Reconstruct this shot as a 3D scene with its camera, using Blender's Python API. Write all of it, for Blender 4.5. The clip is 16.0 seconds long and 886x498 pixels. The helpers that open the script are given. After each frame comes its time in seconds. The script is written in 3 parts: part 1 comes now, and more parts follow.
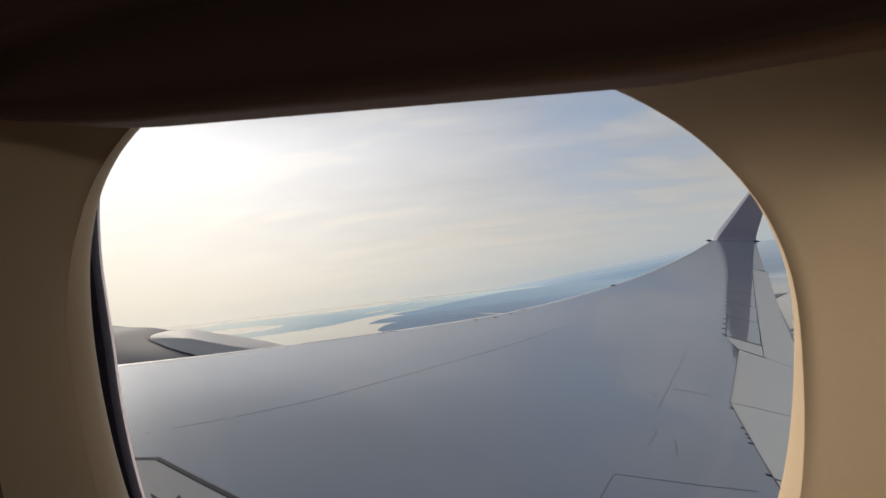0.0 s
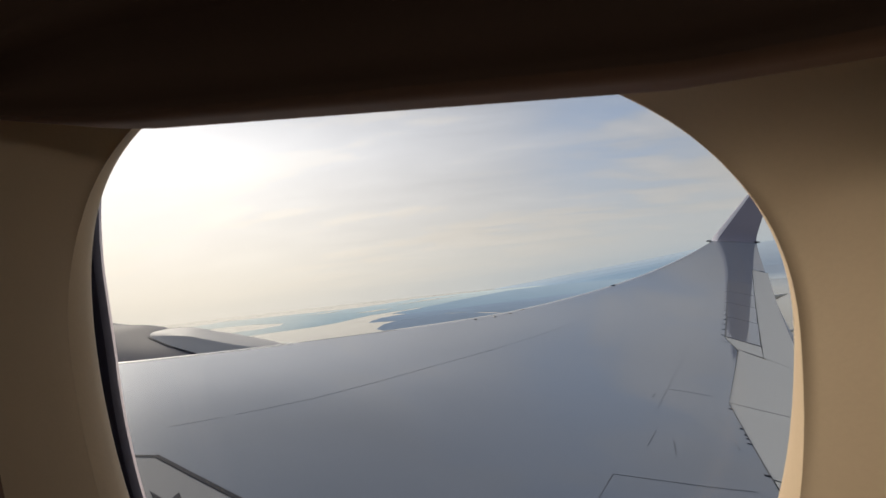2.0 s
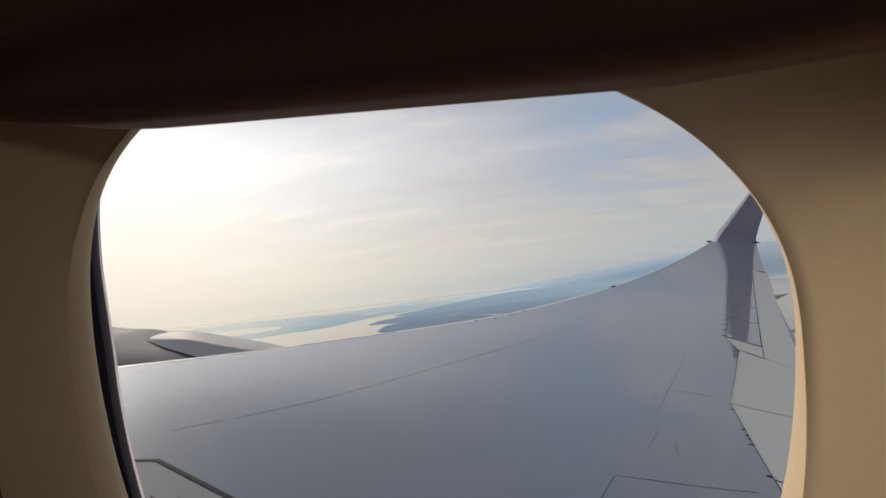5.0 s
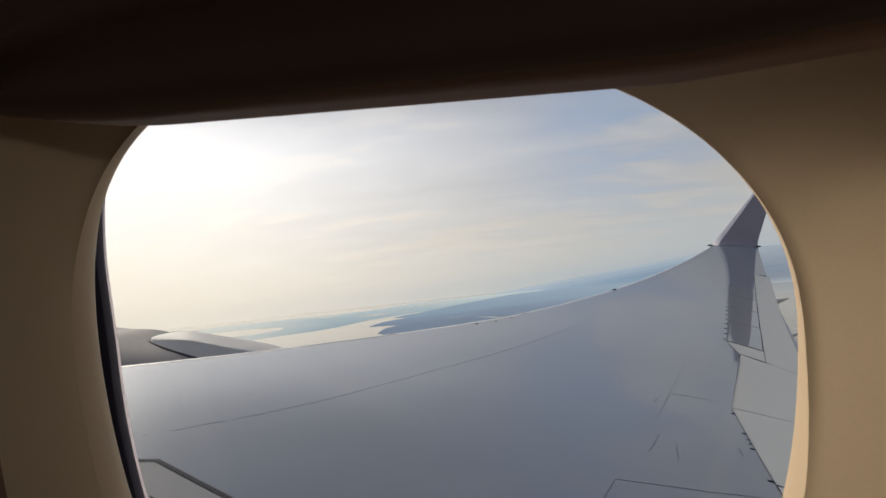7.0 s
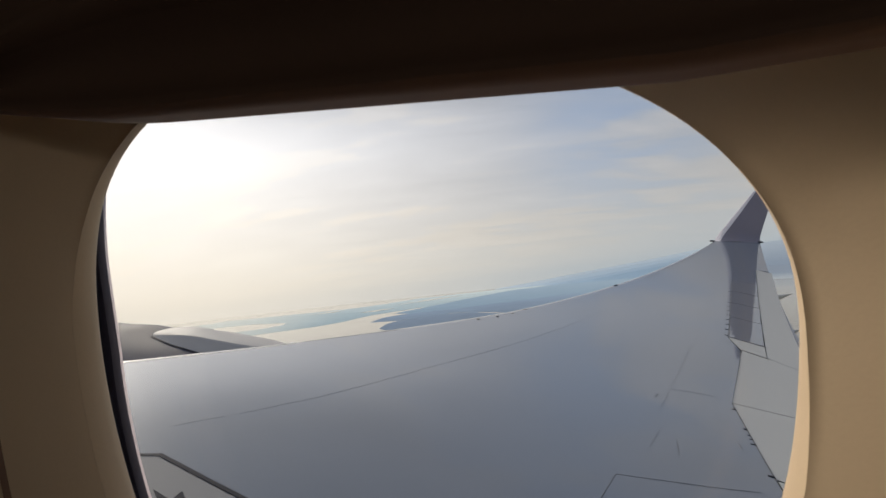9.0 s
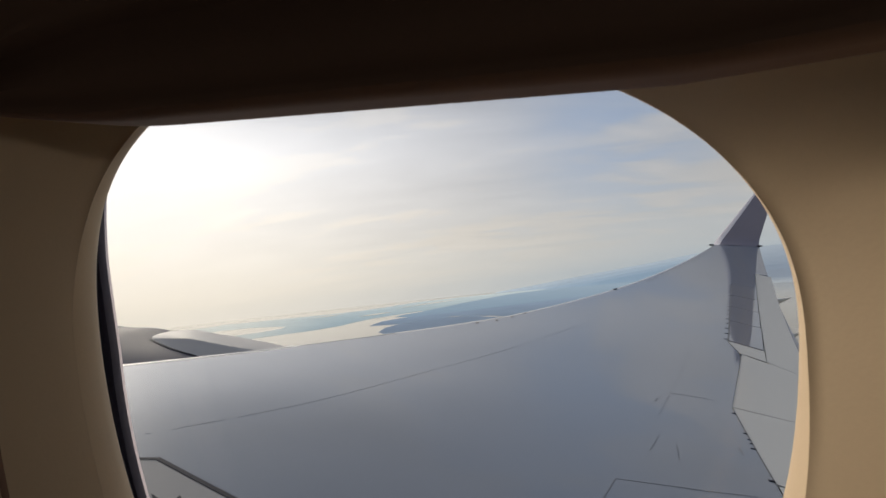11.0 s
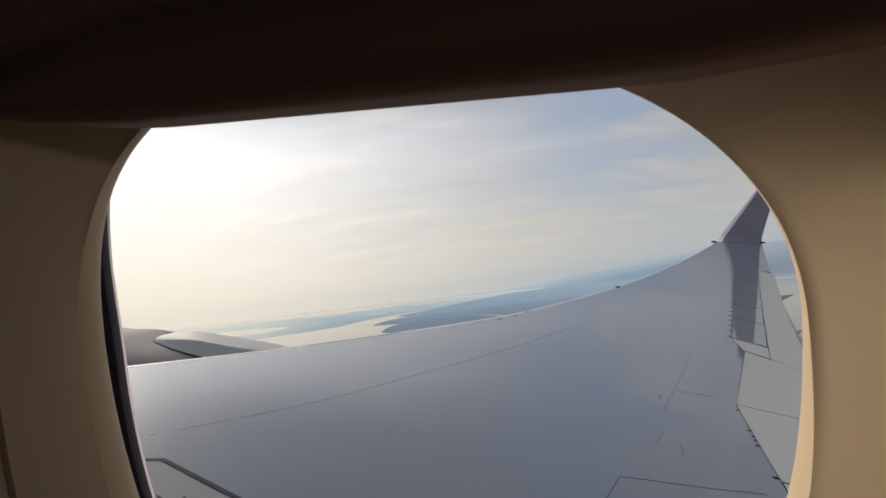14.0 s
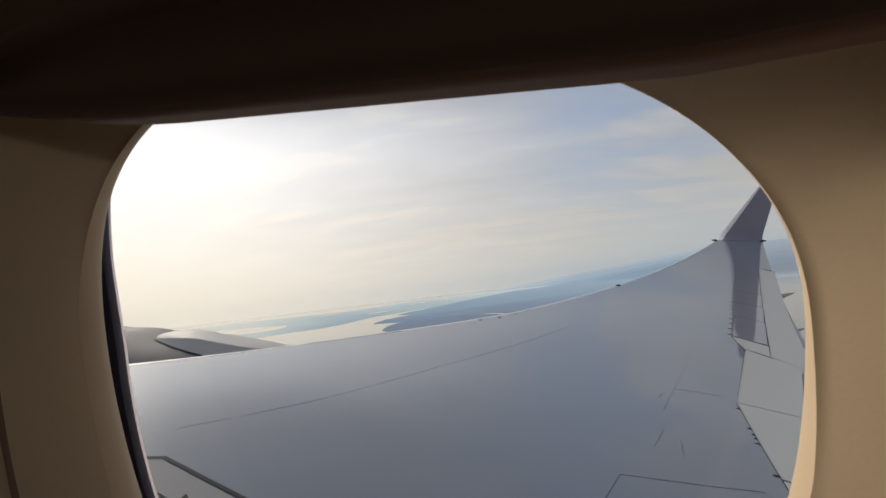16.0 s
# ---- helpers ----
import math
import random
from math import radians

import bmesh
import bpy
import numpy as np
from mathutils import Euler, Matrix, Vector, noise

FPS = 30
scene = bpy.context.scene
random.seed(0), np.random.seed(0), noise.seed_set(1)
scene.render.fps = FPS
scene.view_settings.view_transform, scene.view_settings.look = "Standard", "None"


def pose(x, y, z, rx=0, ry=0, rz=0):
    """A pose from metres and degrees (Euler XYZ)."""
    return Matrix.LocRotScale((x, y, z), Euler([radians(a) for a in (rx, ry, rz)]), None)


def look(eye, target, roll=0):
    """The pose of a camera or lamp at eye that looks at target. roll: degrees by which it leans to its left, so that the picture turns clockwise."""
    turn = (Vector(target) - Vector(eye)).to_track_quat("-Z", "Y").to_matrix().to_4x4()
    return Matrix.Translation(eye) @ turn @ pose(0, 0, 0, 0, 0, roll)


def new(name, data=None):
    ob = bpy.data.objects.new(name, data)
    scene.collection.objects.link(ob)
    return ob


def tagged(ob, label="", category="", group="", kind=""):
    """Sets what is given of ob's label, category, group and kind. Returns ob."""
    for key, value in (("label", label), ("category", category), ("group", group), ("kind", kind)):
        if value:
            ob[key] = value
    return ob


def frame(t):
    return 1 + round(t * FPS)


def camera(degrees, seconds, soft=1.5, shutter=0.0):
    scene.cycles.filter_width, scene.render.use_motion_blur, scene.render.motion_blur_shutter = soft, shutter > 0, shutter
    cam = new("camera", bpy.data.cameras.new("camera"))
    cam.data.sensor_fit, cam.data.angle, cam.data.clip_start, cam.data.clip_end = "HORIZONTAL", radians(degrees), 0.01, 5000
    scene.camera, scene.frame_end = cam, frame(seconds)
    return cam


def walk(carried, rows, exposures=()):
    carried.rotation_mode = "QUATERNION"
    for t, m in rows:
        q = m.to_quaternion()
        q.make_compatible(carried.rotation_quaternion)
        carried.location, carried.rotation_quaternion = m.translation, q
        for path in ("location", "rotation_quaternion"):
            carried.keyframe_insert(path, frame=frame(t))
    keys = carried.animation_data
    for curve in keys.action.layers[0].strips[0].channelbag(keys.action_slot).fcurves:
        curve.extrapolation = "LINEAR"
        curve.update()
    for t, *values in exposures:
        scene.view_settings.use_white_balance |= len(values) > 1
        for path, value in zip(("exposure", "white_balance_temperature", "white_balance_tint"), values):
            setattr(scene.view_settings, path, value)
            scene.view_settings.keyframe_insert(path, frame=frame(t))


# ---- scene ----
cam = camera(90.0, 16.0, soft=1.5)
# seconds, place in metres, turn in degrees
PATH = [
    (0, -0.00002, 0.00009, -0.00116, 94.405, 6.260, 18.231),
    (0.5, -0.00019, -0.00006, -0.00144, 94.606, 6.047, 18.180),
    (1, -0.00025, -0.00049, -0.00057, 94.370, 5.939, 18.141),
    (1.5, -0.00031, -0.00058, -0.00079, 94.104, 5.914, 18.227),
    (2, -0.00012, -0.00030, -0.00010, 94.295, 5.966, 18.227),
    (2.5, -0.00004, -0.00029, 0.00028, 94.360, 6.174, 18.257),
    (3, -0.00003, -0.00008, 0.00034, 94.323, 6.279, 18.220),
    (3.5, -0.00012, -0.00039, 0.00082, 94.354, 6.257, 18.216),
    (4, -0.00014, 0.00027, -0.00021, 94.366, 6.429, 18.225),
    (6.5, -0.00084, -0.00036, -0.00182, 94.892, 5.990, 18.292),
    (7, -0.00100, -0.00074, -0.00264, 94.860, 5.945, 18.352),
    (7.5, -0.00087, -0.00115, -0.00186, 94.789, 5.856, 18.410),
    (8, -0.00076, -0.00107, -0.00070, 94.712, 5.961, 18.455),
    (8.5, -0.00077, -0.00078, -0.00140, 94.348, 5.976, 18.495),
    (9, -0.00074, -0.00038, -0.00182, 94.315, 5.906, 18.527),
    (11.5, -0.00101, -0.00096, -0.00213, 94.816, 5.843, 18.448),
    (12, -0.00081, -0.00103, -0.00164, 94.656, 5.970, 18.510),
    (12.5, -0.00101, -0.00126, -0.00129, 94.753, 6.205, 18.547),
    (13, -0.00067, -0.00123, -0.00043, 94.947, 6.299, 18.662),
    (13.5, -0.00093, -0.00131, -0.00100, 95.046, 6.319, 18.714),
    (14, -0.00110, -0.00119, -0.00218, 94.688, 6.313, 18.730),
    (14.5, -0.00121, -0.00089, -0.00249, 94.354, 6.322, 18.746),
    (15, -0.00118, -0.00092, -0.00203, 94.293, 6.353, 18.756),
    (15.5, -0.00139, -0.00074, -0.00259, 94.394, 6.357, 18.753),
    (16, -0.00158, -0.00103, -0.00272, 94.495, 6.328, 18.792),
]
cam.data.dof.use_dof = True
cam.data.dof.focus_distance = 9.0
cam.data.dof.aperture_fstop = 45.0
walk(cam, [(r[0], pose(*r[1:])) for r in PATH], exposures=[(0.0, 0.0), (16.0, 0.0)])

# The aircraft climbs with its nose up; x points aft, y outboard, z up, the origin is at the eye.
AIR = pose(0, 0, 0, 0, 8.7, 0)
SUN_DIR = Vector((-0.757, 0.420, 0.500)).normalized()
SEA = -130.0

# ---------------------------------------------------------------- world, sun
world = bpy.data.worlds.new("sky")
scene.world = world
world.use_nodes = True
wn, wl = world.node_tree.nodes, world.node_tree.links
wn.clear()


def wnode(kind, operation="", use_clamp=False):
    n = wn.new(kind)
    if operation:
        n.operation = operation
    if use_clamp:
        n.use_clamp = True
    return n


def wset(sock, v):
    if isinstance(v, bpy.types.NodeSocket):
        wl.new(v, sock)
    else:
        sock.default_value = v


def wmath(op, a, b=0.0, clamp=False):
    n = wnode("ShaderNodeMath", operation=op, use_clamp=clamp)
    wset(n.inputs[0], a)
    wset(n.inputs[1], b)
    return n.outputs[0]


def wmix(fac, a, b):
    n = wnode("ShaderNodeMix")
    n.data_type = "RGBA"
    wset(n.inputs[0], fac)
    wset(n.inputs[6], a)
    wset(n.inputs[7], b)
    return n.outputs[2]


def wscale(col, k):
    n = wnode("ShaderNodeVectorMath", operation="SCALE")
    wset(n.inputs[0], col)
    wset(n.inputs[3], k)
    return n.outputs[0]


def wadd(a, b):
    n = wnode("ShaderNodeVectorMath", operation="ADD")
    wset(n.inputs[0], a)
    wset(n.inputs[1], b)
    return n.outputs[0]


sky = wnode("ShaderNodeTexSky")
sky.sky_type, sky.sun_disc = "NISHITA", False
sky.sun_elevation = math.asin(SUN_DIR.z)
sky.sun_rotation = math.atan2(SUN_DIR.x, SUN_DIR.y)
sky.altitude, sky.dust_density = 1200, 2.0
coord = wnode("ShaderNodeTexCoord").outputs["Generated"]
sep = wnode("ShaderNodeSeparateXYZ")
wl.new(coord, sep.inputs[0])
up = wmath("MAXIMUM", sep.outputs[2], 0.0)
dotn = wnode("ShaderNodeVectorMath", operation="DOT_PRODUCT")
wl.new(coord, dotn.inputs[0])
dotn.inputs[1].default_value = SUN_DIR
near_sun = wmath("MAXIMUM", dotn.outputs["Value"], 0.0)
# thin sheet of stratus, lit through from the sun's side
lift = wmath("ADD", up, 0.18)
flat = wnode("ShaderNodeVectorMath", operation="DIVIDE")
wl.new(coord, flat.inputs[0])
comb = wnode("ShaderNodeCombineXYZ")
for i in range(3):
    wl.new(lift, comb.inputs[i])
wl.new(comb.outputs[0], flat.inputs[1])


def cloud_noise(scale, stretch, turn, detail):
    """Streaks that run along one direction of the sheet, level with the horizon ahead."""
    m = wnode("ShaderNodeMapping")
    m.vector_type = "TEXTURE"
    wl.new(flat.outputs[0], m.inputs[0])
    m.inputs["Rotation"].default_value = (0, 0, radians(turn))
    m.inputs["Scale"].default_value = stretch
    n = wnode("ShaderNodeTexNoise")
    n.inputs["Scale"].default_value = scale
    n.inputs["Detail"].default_value = detail
    n.inputs["Roughness"].default_value = 0.52
    n.inputs["Distortion"].default_value = 0.5
    wl.new(m.outputs[0], n.inputs["Vector"])
    return n.outputs["Fac"]


big = cloud_noise(1.0, (1.5, 0.75, 1.0), 16, 4)
fine = cloud_noise(2.6, (1.7, 0.6, 1.0), 16, 6)
cover = wmath("ADD", wmath("MULTIPLY", big, 0.6), wmath("MULTIPLY", fine, 0.4))
cover = wmath("MULTIPLY", wmath("SUBTRACT", cover, 0.30), 4.0, clamp=True)
cover = wmath("MAXIMUM", cover, wmath("ADD", 0.65, wmath("MULTIPLY", wmath("POWER", near_sun, 2.0), 0.3)), )
glow = wmath("ADD", wmath("MULTIPLY", wmath("POWER", near_sun, 4.0), 1.05), wmath("MULTIPLY", wmath("POWER", near_sun, 25.0), 0.12))
# the glare lies low; overhead the sheet is grey
overhead = wnode("ShaderNodeMapRange")
overhead.interpolation_type = "SMOOTHSTEP"
overhead.inputs[1].default_value, overhead.inputs[2].default_value, overhead.inputs[3].default_value, overhead.inputs[4].default_value = 0.29, 0.47, 1.0, 0.08
wl.new(up, overhead.inputs[0])
glow = wmath("MULTIPLY", glow, overhead.outputs[0])
shade_of_cloud = wmath("ADD", 0.30, wmath("MULTIPLY", fine, 0.34))
high = wmath("SUBTRACT", 1.0, wmath("MULTIPLY", up, 0.55))
bright = wmath("ADD", wmath("MULTIPLY", shade_of_cloud, high), glow)
tone = wmix(wmath("POWER", near_sun, 3.0), (1.09, 1.0, 0.92, 1), (1.10, 0.98, 0.84, 1))
tone = wmix(up, tone, (0.80, 0.93, 1.20, 1))
cloud = wscale(tone, bright)
clear = wscale(sky.outputs[0], 0.085)
veil = wadd(wscale(clear, 0.5), wscale((0.19, 0.27, 0.42), wmath("ADD", 0.8, wmath("MULTIPLY", glow, 1.2))))
# a rift in the sheet
rift = wnode("ShaderNodeVectorMath", operation="DOT_PRODUCT")
wl.new(coord, rift.inputs[0])
rift.inputs[1].default_value = Vector((0.085, 0.96, 0.265)).normalized()
rift = wmath("POWER", wmath("MAXIMUM", rift.outputs["Value"], 0.0), 70.0)
cover = wmath("SUBTRACT", cover, wmath("MULTIPLY", rift, wmath("SUBTRACT", 1.0, wmath("MULTIPLY", fine, 1.0))), clamp=True)
air = wmix(cover, veil, cloud)
# mist towards the horizon
mist = wmath("POWER", 2.718, wmath("MULTIPLY", up, -5.5))
mist_col = wmix(wmath("POWER", near_sun, 2.2), (0.585, 0.57, 0.55, 1), (1.20, 1.03, 0.81, 1))
air = wmix(wmath("MULTIPLY", mist, 0.85), air, mist_col)
# blue haze low over the land, away from the sun
haze = wmath("MULTIPLY", wmath("POWER", 2.718, wmath("MULTIPLY", up, -22.0)), wmath("MULTIPLY", wmath("SUBTRACT", 1.0, near_sun), 0.95))
air = wmix(haze, air, (0.36, 0.44, 0.51, 1))
bg = wnode("ShaderNodeBackground")
wl.new(air, bg.inputs[0])
bg.inputs[1].default_value = 1.0
wout = wnode("ShaderNodeOutputWorld")
wl.new(bg.outputs[0], wout.inputs[0])

sun = new("sun", bpy.data.lights.new("sun", "SUN"))
sun.data.energy, sun.data.angle, sun.data.color = 2.5, radians(16), (1.0, 0.88, 0.72)
sun.matrix_basis = look(SUN_DIR * 30, (0, 0, 0))


# unseen fill lamps added for daylight of windows across the aisle, themselves not built
for x in (2.0, 2.6, 3.2, 3.8, 4.4, 5.0):
    lamp = new("aisle_fill_light", bpy.data.lights.new("aisle_fill_light", "AREA"))
    lamp.data.shape, lamp.data.size, lamp.data.size_y, lamp.data.energy, lamp.data.color = "RECTANGLE", 0.25, 0.35, 1.9, (1.0, 0.93, 0.84)
    lamp.matrix_basis = AIR @ look((x, -3.38, 0.05), (x, 0.0, 0.0))


# ---------------------------------------------------------------- materials
def material(name, base, rough, metal=0.0, grain=0.04, grain_scale=60.0, stain=0.10, stain_scale=3.0, bump=0.02, coat=0.0, coat_rough=0.05, stretch=(1, 1, 1), spec=0.5, coat_ior=1.34):
    """A surface with a fine grain, a slow stain and a slight relief."""
    m = bpy.data.materials.new(name)
    m.use_nodes = True
    nt = m.node_tree
    b = nt.nodes["Principled BSDF"]
    tc = nt.nodes.new("ShaderNodeTexCoord")
    mp = nt.nodes.new("ShaderNodeMapping")
    mp.inputs["Scale"].default_value = stretch
    nt.links.new(tc.outputs["Object"], mp.inputs[0])

    def tex(scale, detail):
        n = nt.nodes.new("ShaderNodeTexNoise")
        n.inputs["Scale"].default_value = scale
        n.inputs["Detail"].default_value = detail
        nt.links.new(mp.outputs[0], n.inputs["Vector"])
        return n.outputs["Fac"]

    a, s = tex(grain_scale, 4), tex(stain_scale, 6)

    def mth(op, x, y):
        n = nt.nodes.new("ShaderNodeMath")
        n.operation = op
        for k, v in enumerate((x, y)):
            if isinstance(v, bpy.types.NodeSocket):
                nt.links.new(v, n.inputs[k])
            else:
                n.inputs[k].default_value = v
        return n.outputs[0]

    k = mth("ADD", mth("MULTIPLY", mth("SUBTRACT", a, 0.5), 2 * grain), mth("MULTIPLY", mth("SUBTRACT", s, 0.5), 2 * stain))
    k = mth("ADD", k, 1.0)
    vm = nt.nodes.new("ShaderNodeVectorMath")
    vm.operation = "SCALE"
    vm.inputs[0].default_value = base
    nt.links.new(k, vm.inputs[3])
    nt.links.new(vm.outputs[0], b.inputs["Base Color"])
    nt.links.new(mth("ADD", rough - 0.06, mth("MULTIPLY", s, 0.12)), b.inputs["Roughness"])
    b.inputs["Metallic"].default_value = metal
    b.inputs["Specular IOR Level"].default_value = spec
    b.inputs["Coat Weight"].default_value = coat
    b.inputs["Coat Roughness"].default_value = coat_rough
    b.inputs["Coat IOR"].default_value = coat_ior
    if bump:
        bp = nt.nodes.new("ShaderNodeBump")
        bp.inputs["Strength"].default_value = bump
        bp.inputs["Distance"].default_value = 0.01
        nt.links.new(a, bp.inputs["Height"])
        nt.links.new(bp.outputs[0], b.inputs["Normal"])
    return m


PAINT = material("wing_grey_paint", (0.166, 0.194, 0.250), 0.42, spec=0.05, grain=0.04, grain_scale=9, stain=0.13, stain_scale=1.1, bump=0.0, coat=1.0, coat_rough=0.03, coat_ior=1.58, stretch=(0.35, 1, 1))
PANEL = material("panel_grey_paint", (0.49, 0.49, 0.48), 0.38, grain=0.03, grain_scale=25, stain=0.08, stain_scale=2.2, bump=0.0, coat=0.15, coat_rough=0.2, stretch=(0.35, 1, 1))
FAINT = material("faint_seam_filler", (0.148, 0.169, 0.212), 0.5, stain=0.35, stain_scale=9, bump=0.0, coat=0.95, coat_rough=0.05, coat_ior=1.5)
SEAM = material("seam_sealant", (0.13, 0.13, 0.14), 0.6, stain=0.3, stain_scale=9, bump=0.0)
MARK = material("dark_grey_marking", (0.042, 0.044, 0.056), 0.7, spec=0.06, stain=0.15, stain_scale=14, bump=0.0)
PANEL_GLOSS = material("spoiler_grey_paint", (0.185, 0.20, 0.235), 0.36, spec=0.05, coat_ior=1.62, grain=0.03, grain_scale=25, stain=0.08, stain_scale=2.2, bump=0.0, coat=1.0, coat_rough=0.05)
MATTE = material("walkway_paint", (0.215, 0.221, 0.243), 0.75, grain=0.05, grain_scale=90, bump=0.1)
BLADE = material("winglet_blue_grey_paint", (0.215, 0.20, 0.255), 0.35, stain=0.08, stain_scale=2, bump=0.0, coat=0.3)
# the winglet edge's sunlit brightness is put into this pale colour
EDGE = material("sunlit_edge_pale", (0.82, 0.78, 0.83), 0.45, stain=0.1, bump=0.0)
# white stands in for the rim highlight along the wing's leading edge
EDGE_HIGHLIGHT = material("edge_highlight_white", (0.78, 0.77, 0.75), 0.4, stain=0.1, stain_scale=4, bump=0.0)
CAP = material("brown_grey_cap", (0.17, 0.145, 0.125), 0.6, stain=0.3, stain_scale=30, bump=0.0)
COWL = material("cowl_paint", (0.122, 0.120, 0.155), 0.6, stain=0.12, stain_scale=2, bump=0.0, spec=0.1)
COWL_LIGHT = material("pylon_paint", (0.64, 0.61, 0.59), 0.6, stain=0.1, stain_scale=3, bump=0.0, spec=0.3)
PLASTIC = material("beige_cabin_plastic", (0.70, 0.535, 0.352), 0.48, grain=0.03, grain_scale=700, stain=0.05, stain_scale=18, bump=0.02)
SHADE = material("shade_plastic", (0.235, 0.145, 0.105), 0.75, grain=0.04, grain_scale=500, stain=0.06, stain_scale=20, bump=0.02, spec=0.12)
RUBBER = material("window_seal_rubber", (0.145, 0.135, 0.165), 0.6, grain=0.1, grain_scale=400, stain=0.15, stain_scale=40, bump=0.03)
ACRYLIC = bpy.data.materials.new("acrylic_bevel")
ACRYLIC.use_nodes = True
sheen = ACRYLIC.node_tree.nodes.new("ShaderNodeBsdfTranslucent")
sheen.inputs[0].default_value = (0.62, 0.55, 0.58, 1)
ACRYLIC.node_tree.links.new(sheen.outputs[0], ACRYLIC.node_tree.nodes["Material Output"].inputs[0])
LINER = material("cabin_liner", (0.30, 0.25, 0.20), 0.7, bump=0.05)
CARPET = material("cabin_carpet", (0.05, 0.05, 0.07), 0.95, grain=0.3, grain_scale=300, bump=0.3)
SKIN = material("fuselage_grey_paint", (0.22, 0.23, 0.26), 0.3, stain=0.05, bump=0.0, coat=0.3)
# blue-grey land colours already carry some of the distance haze
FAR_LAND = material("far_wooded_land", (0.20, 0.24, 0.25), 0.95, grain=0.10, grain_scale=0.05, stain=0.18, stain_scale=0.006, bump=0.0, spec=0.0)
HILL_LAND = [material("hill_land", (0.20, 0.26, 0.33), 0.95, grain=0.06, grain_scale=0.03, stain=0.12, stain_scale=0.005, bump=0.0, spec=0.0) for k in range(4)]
COAST_LAND = material("coastal_plain", (0.17, 0.22, 0.27), 0.95, grain=0.12, grain_scale=0.05, stain=0.2, stain_scale=0.006, bump=0.0, spec=0.0)
AFT_LAND = material("aft_hazy_plain", (0.15, 0.175, 0.20), 0.95, grain=0.08, grain_scale=0.04, stain=0.15, stain_scale=0.006, bump=0.0, spec=0.0)
MID_LAND = material("wooded_land", (0.13, 0.16, 0.21), 0.95, grain=0.16, grain_scale=0.08, stain=0.22, stain_scale=0.01, bump=0.0, spec=0.0)

# haze put into the hills' emission, paler ridge by ridge
for m, haze_glow in ((HILL_LAND[0], (0.185, 0.255, 0.325, 1)), (HILL_LAND[1], (0.25, 0.315, 0.38, 1)), (HILL_LAND[2], (0.33, 0.385, 0.435, 1)), (HILL_LAND[3], (0.42, 0.455, 0.48, 1))):
    m.node_tree.nodes["Principled BSDF"].inputs["Emission Color"].default_value = haze_glow
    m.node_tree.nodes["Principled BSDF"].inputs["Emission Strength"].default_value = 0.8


def painted_haze(m, near, far, d0, d1, mist=0.5):
    """Paints haze into far land's emission: a near tone turns to a far one with distance."""
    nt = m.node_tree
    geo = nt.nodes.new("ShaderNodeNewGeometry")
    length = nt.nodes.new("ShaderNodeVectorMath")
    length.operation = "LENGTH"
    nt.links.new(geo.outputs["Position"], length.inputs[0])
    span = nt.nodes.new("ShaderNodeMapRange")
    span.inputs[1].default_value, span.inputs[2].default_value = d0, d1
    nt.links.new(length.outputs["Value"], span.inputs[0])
    # noise paints drifting banks of mist
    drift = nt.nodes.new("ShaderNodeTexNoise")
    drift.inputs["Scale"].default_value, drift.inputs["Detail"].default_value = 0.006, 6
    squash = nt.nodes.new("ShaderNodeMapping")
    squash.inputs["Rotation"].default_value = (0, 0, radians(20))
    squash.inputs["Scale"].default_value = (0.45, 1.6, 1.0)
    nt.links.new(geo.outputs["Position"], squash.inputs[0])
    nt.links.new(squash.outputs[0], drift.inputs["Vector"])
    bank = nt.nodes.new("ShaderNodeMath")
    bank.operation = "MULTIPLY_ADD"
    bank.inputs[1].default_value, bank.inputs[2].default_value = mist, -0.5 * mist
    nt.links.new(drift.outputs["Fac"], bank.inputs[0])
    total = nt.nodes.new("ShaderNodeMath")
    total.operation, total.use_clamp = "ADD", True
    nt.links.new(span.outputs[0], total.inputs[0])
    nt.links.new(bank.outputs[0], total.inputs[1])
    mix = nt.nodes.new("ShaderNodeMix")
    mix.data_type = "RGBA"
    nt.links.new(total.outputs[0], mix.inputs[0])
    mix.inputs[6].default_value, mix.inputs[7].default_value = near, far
    # painted brighter and warmer towards the sun
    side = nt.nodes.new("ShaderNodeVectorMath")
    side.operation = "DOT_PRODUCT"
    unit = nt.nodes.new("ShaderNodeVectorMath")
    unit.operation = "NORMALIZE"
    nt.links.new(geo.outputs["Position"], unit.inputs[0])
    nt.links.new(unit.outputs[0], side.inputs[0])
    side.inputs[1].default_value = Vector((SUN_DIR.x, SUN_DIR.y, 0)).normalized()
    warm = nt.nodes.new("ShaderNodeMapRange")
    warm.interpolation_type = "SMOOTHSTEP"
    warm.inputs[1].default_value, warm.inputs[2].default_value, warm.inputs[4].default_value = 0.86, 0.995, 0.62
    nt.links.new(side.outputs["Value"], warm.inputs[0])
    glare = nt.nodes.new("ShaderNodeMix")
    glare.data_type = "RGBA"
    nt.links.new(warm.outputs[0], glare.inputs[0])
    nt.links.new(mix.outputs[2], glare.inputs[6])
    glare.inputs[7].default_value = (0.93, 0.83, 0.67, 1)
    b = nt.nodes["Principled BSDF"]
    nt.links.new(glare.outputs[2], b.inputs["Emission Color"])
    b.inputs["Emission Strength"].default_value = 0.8


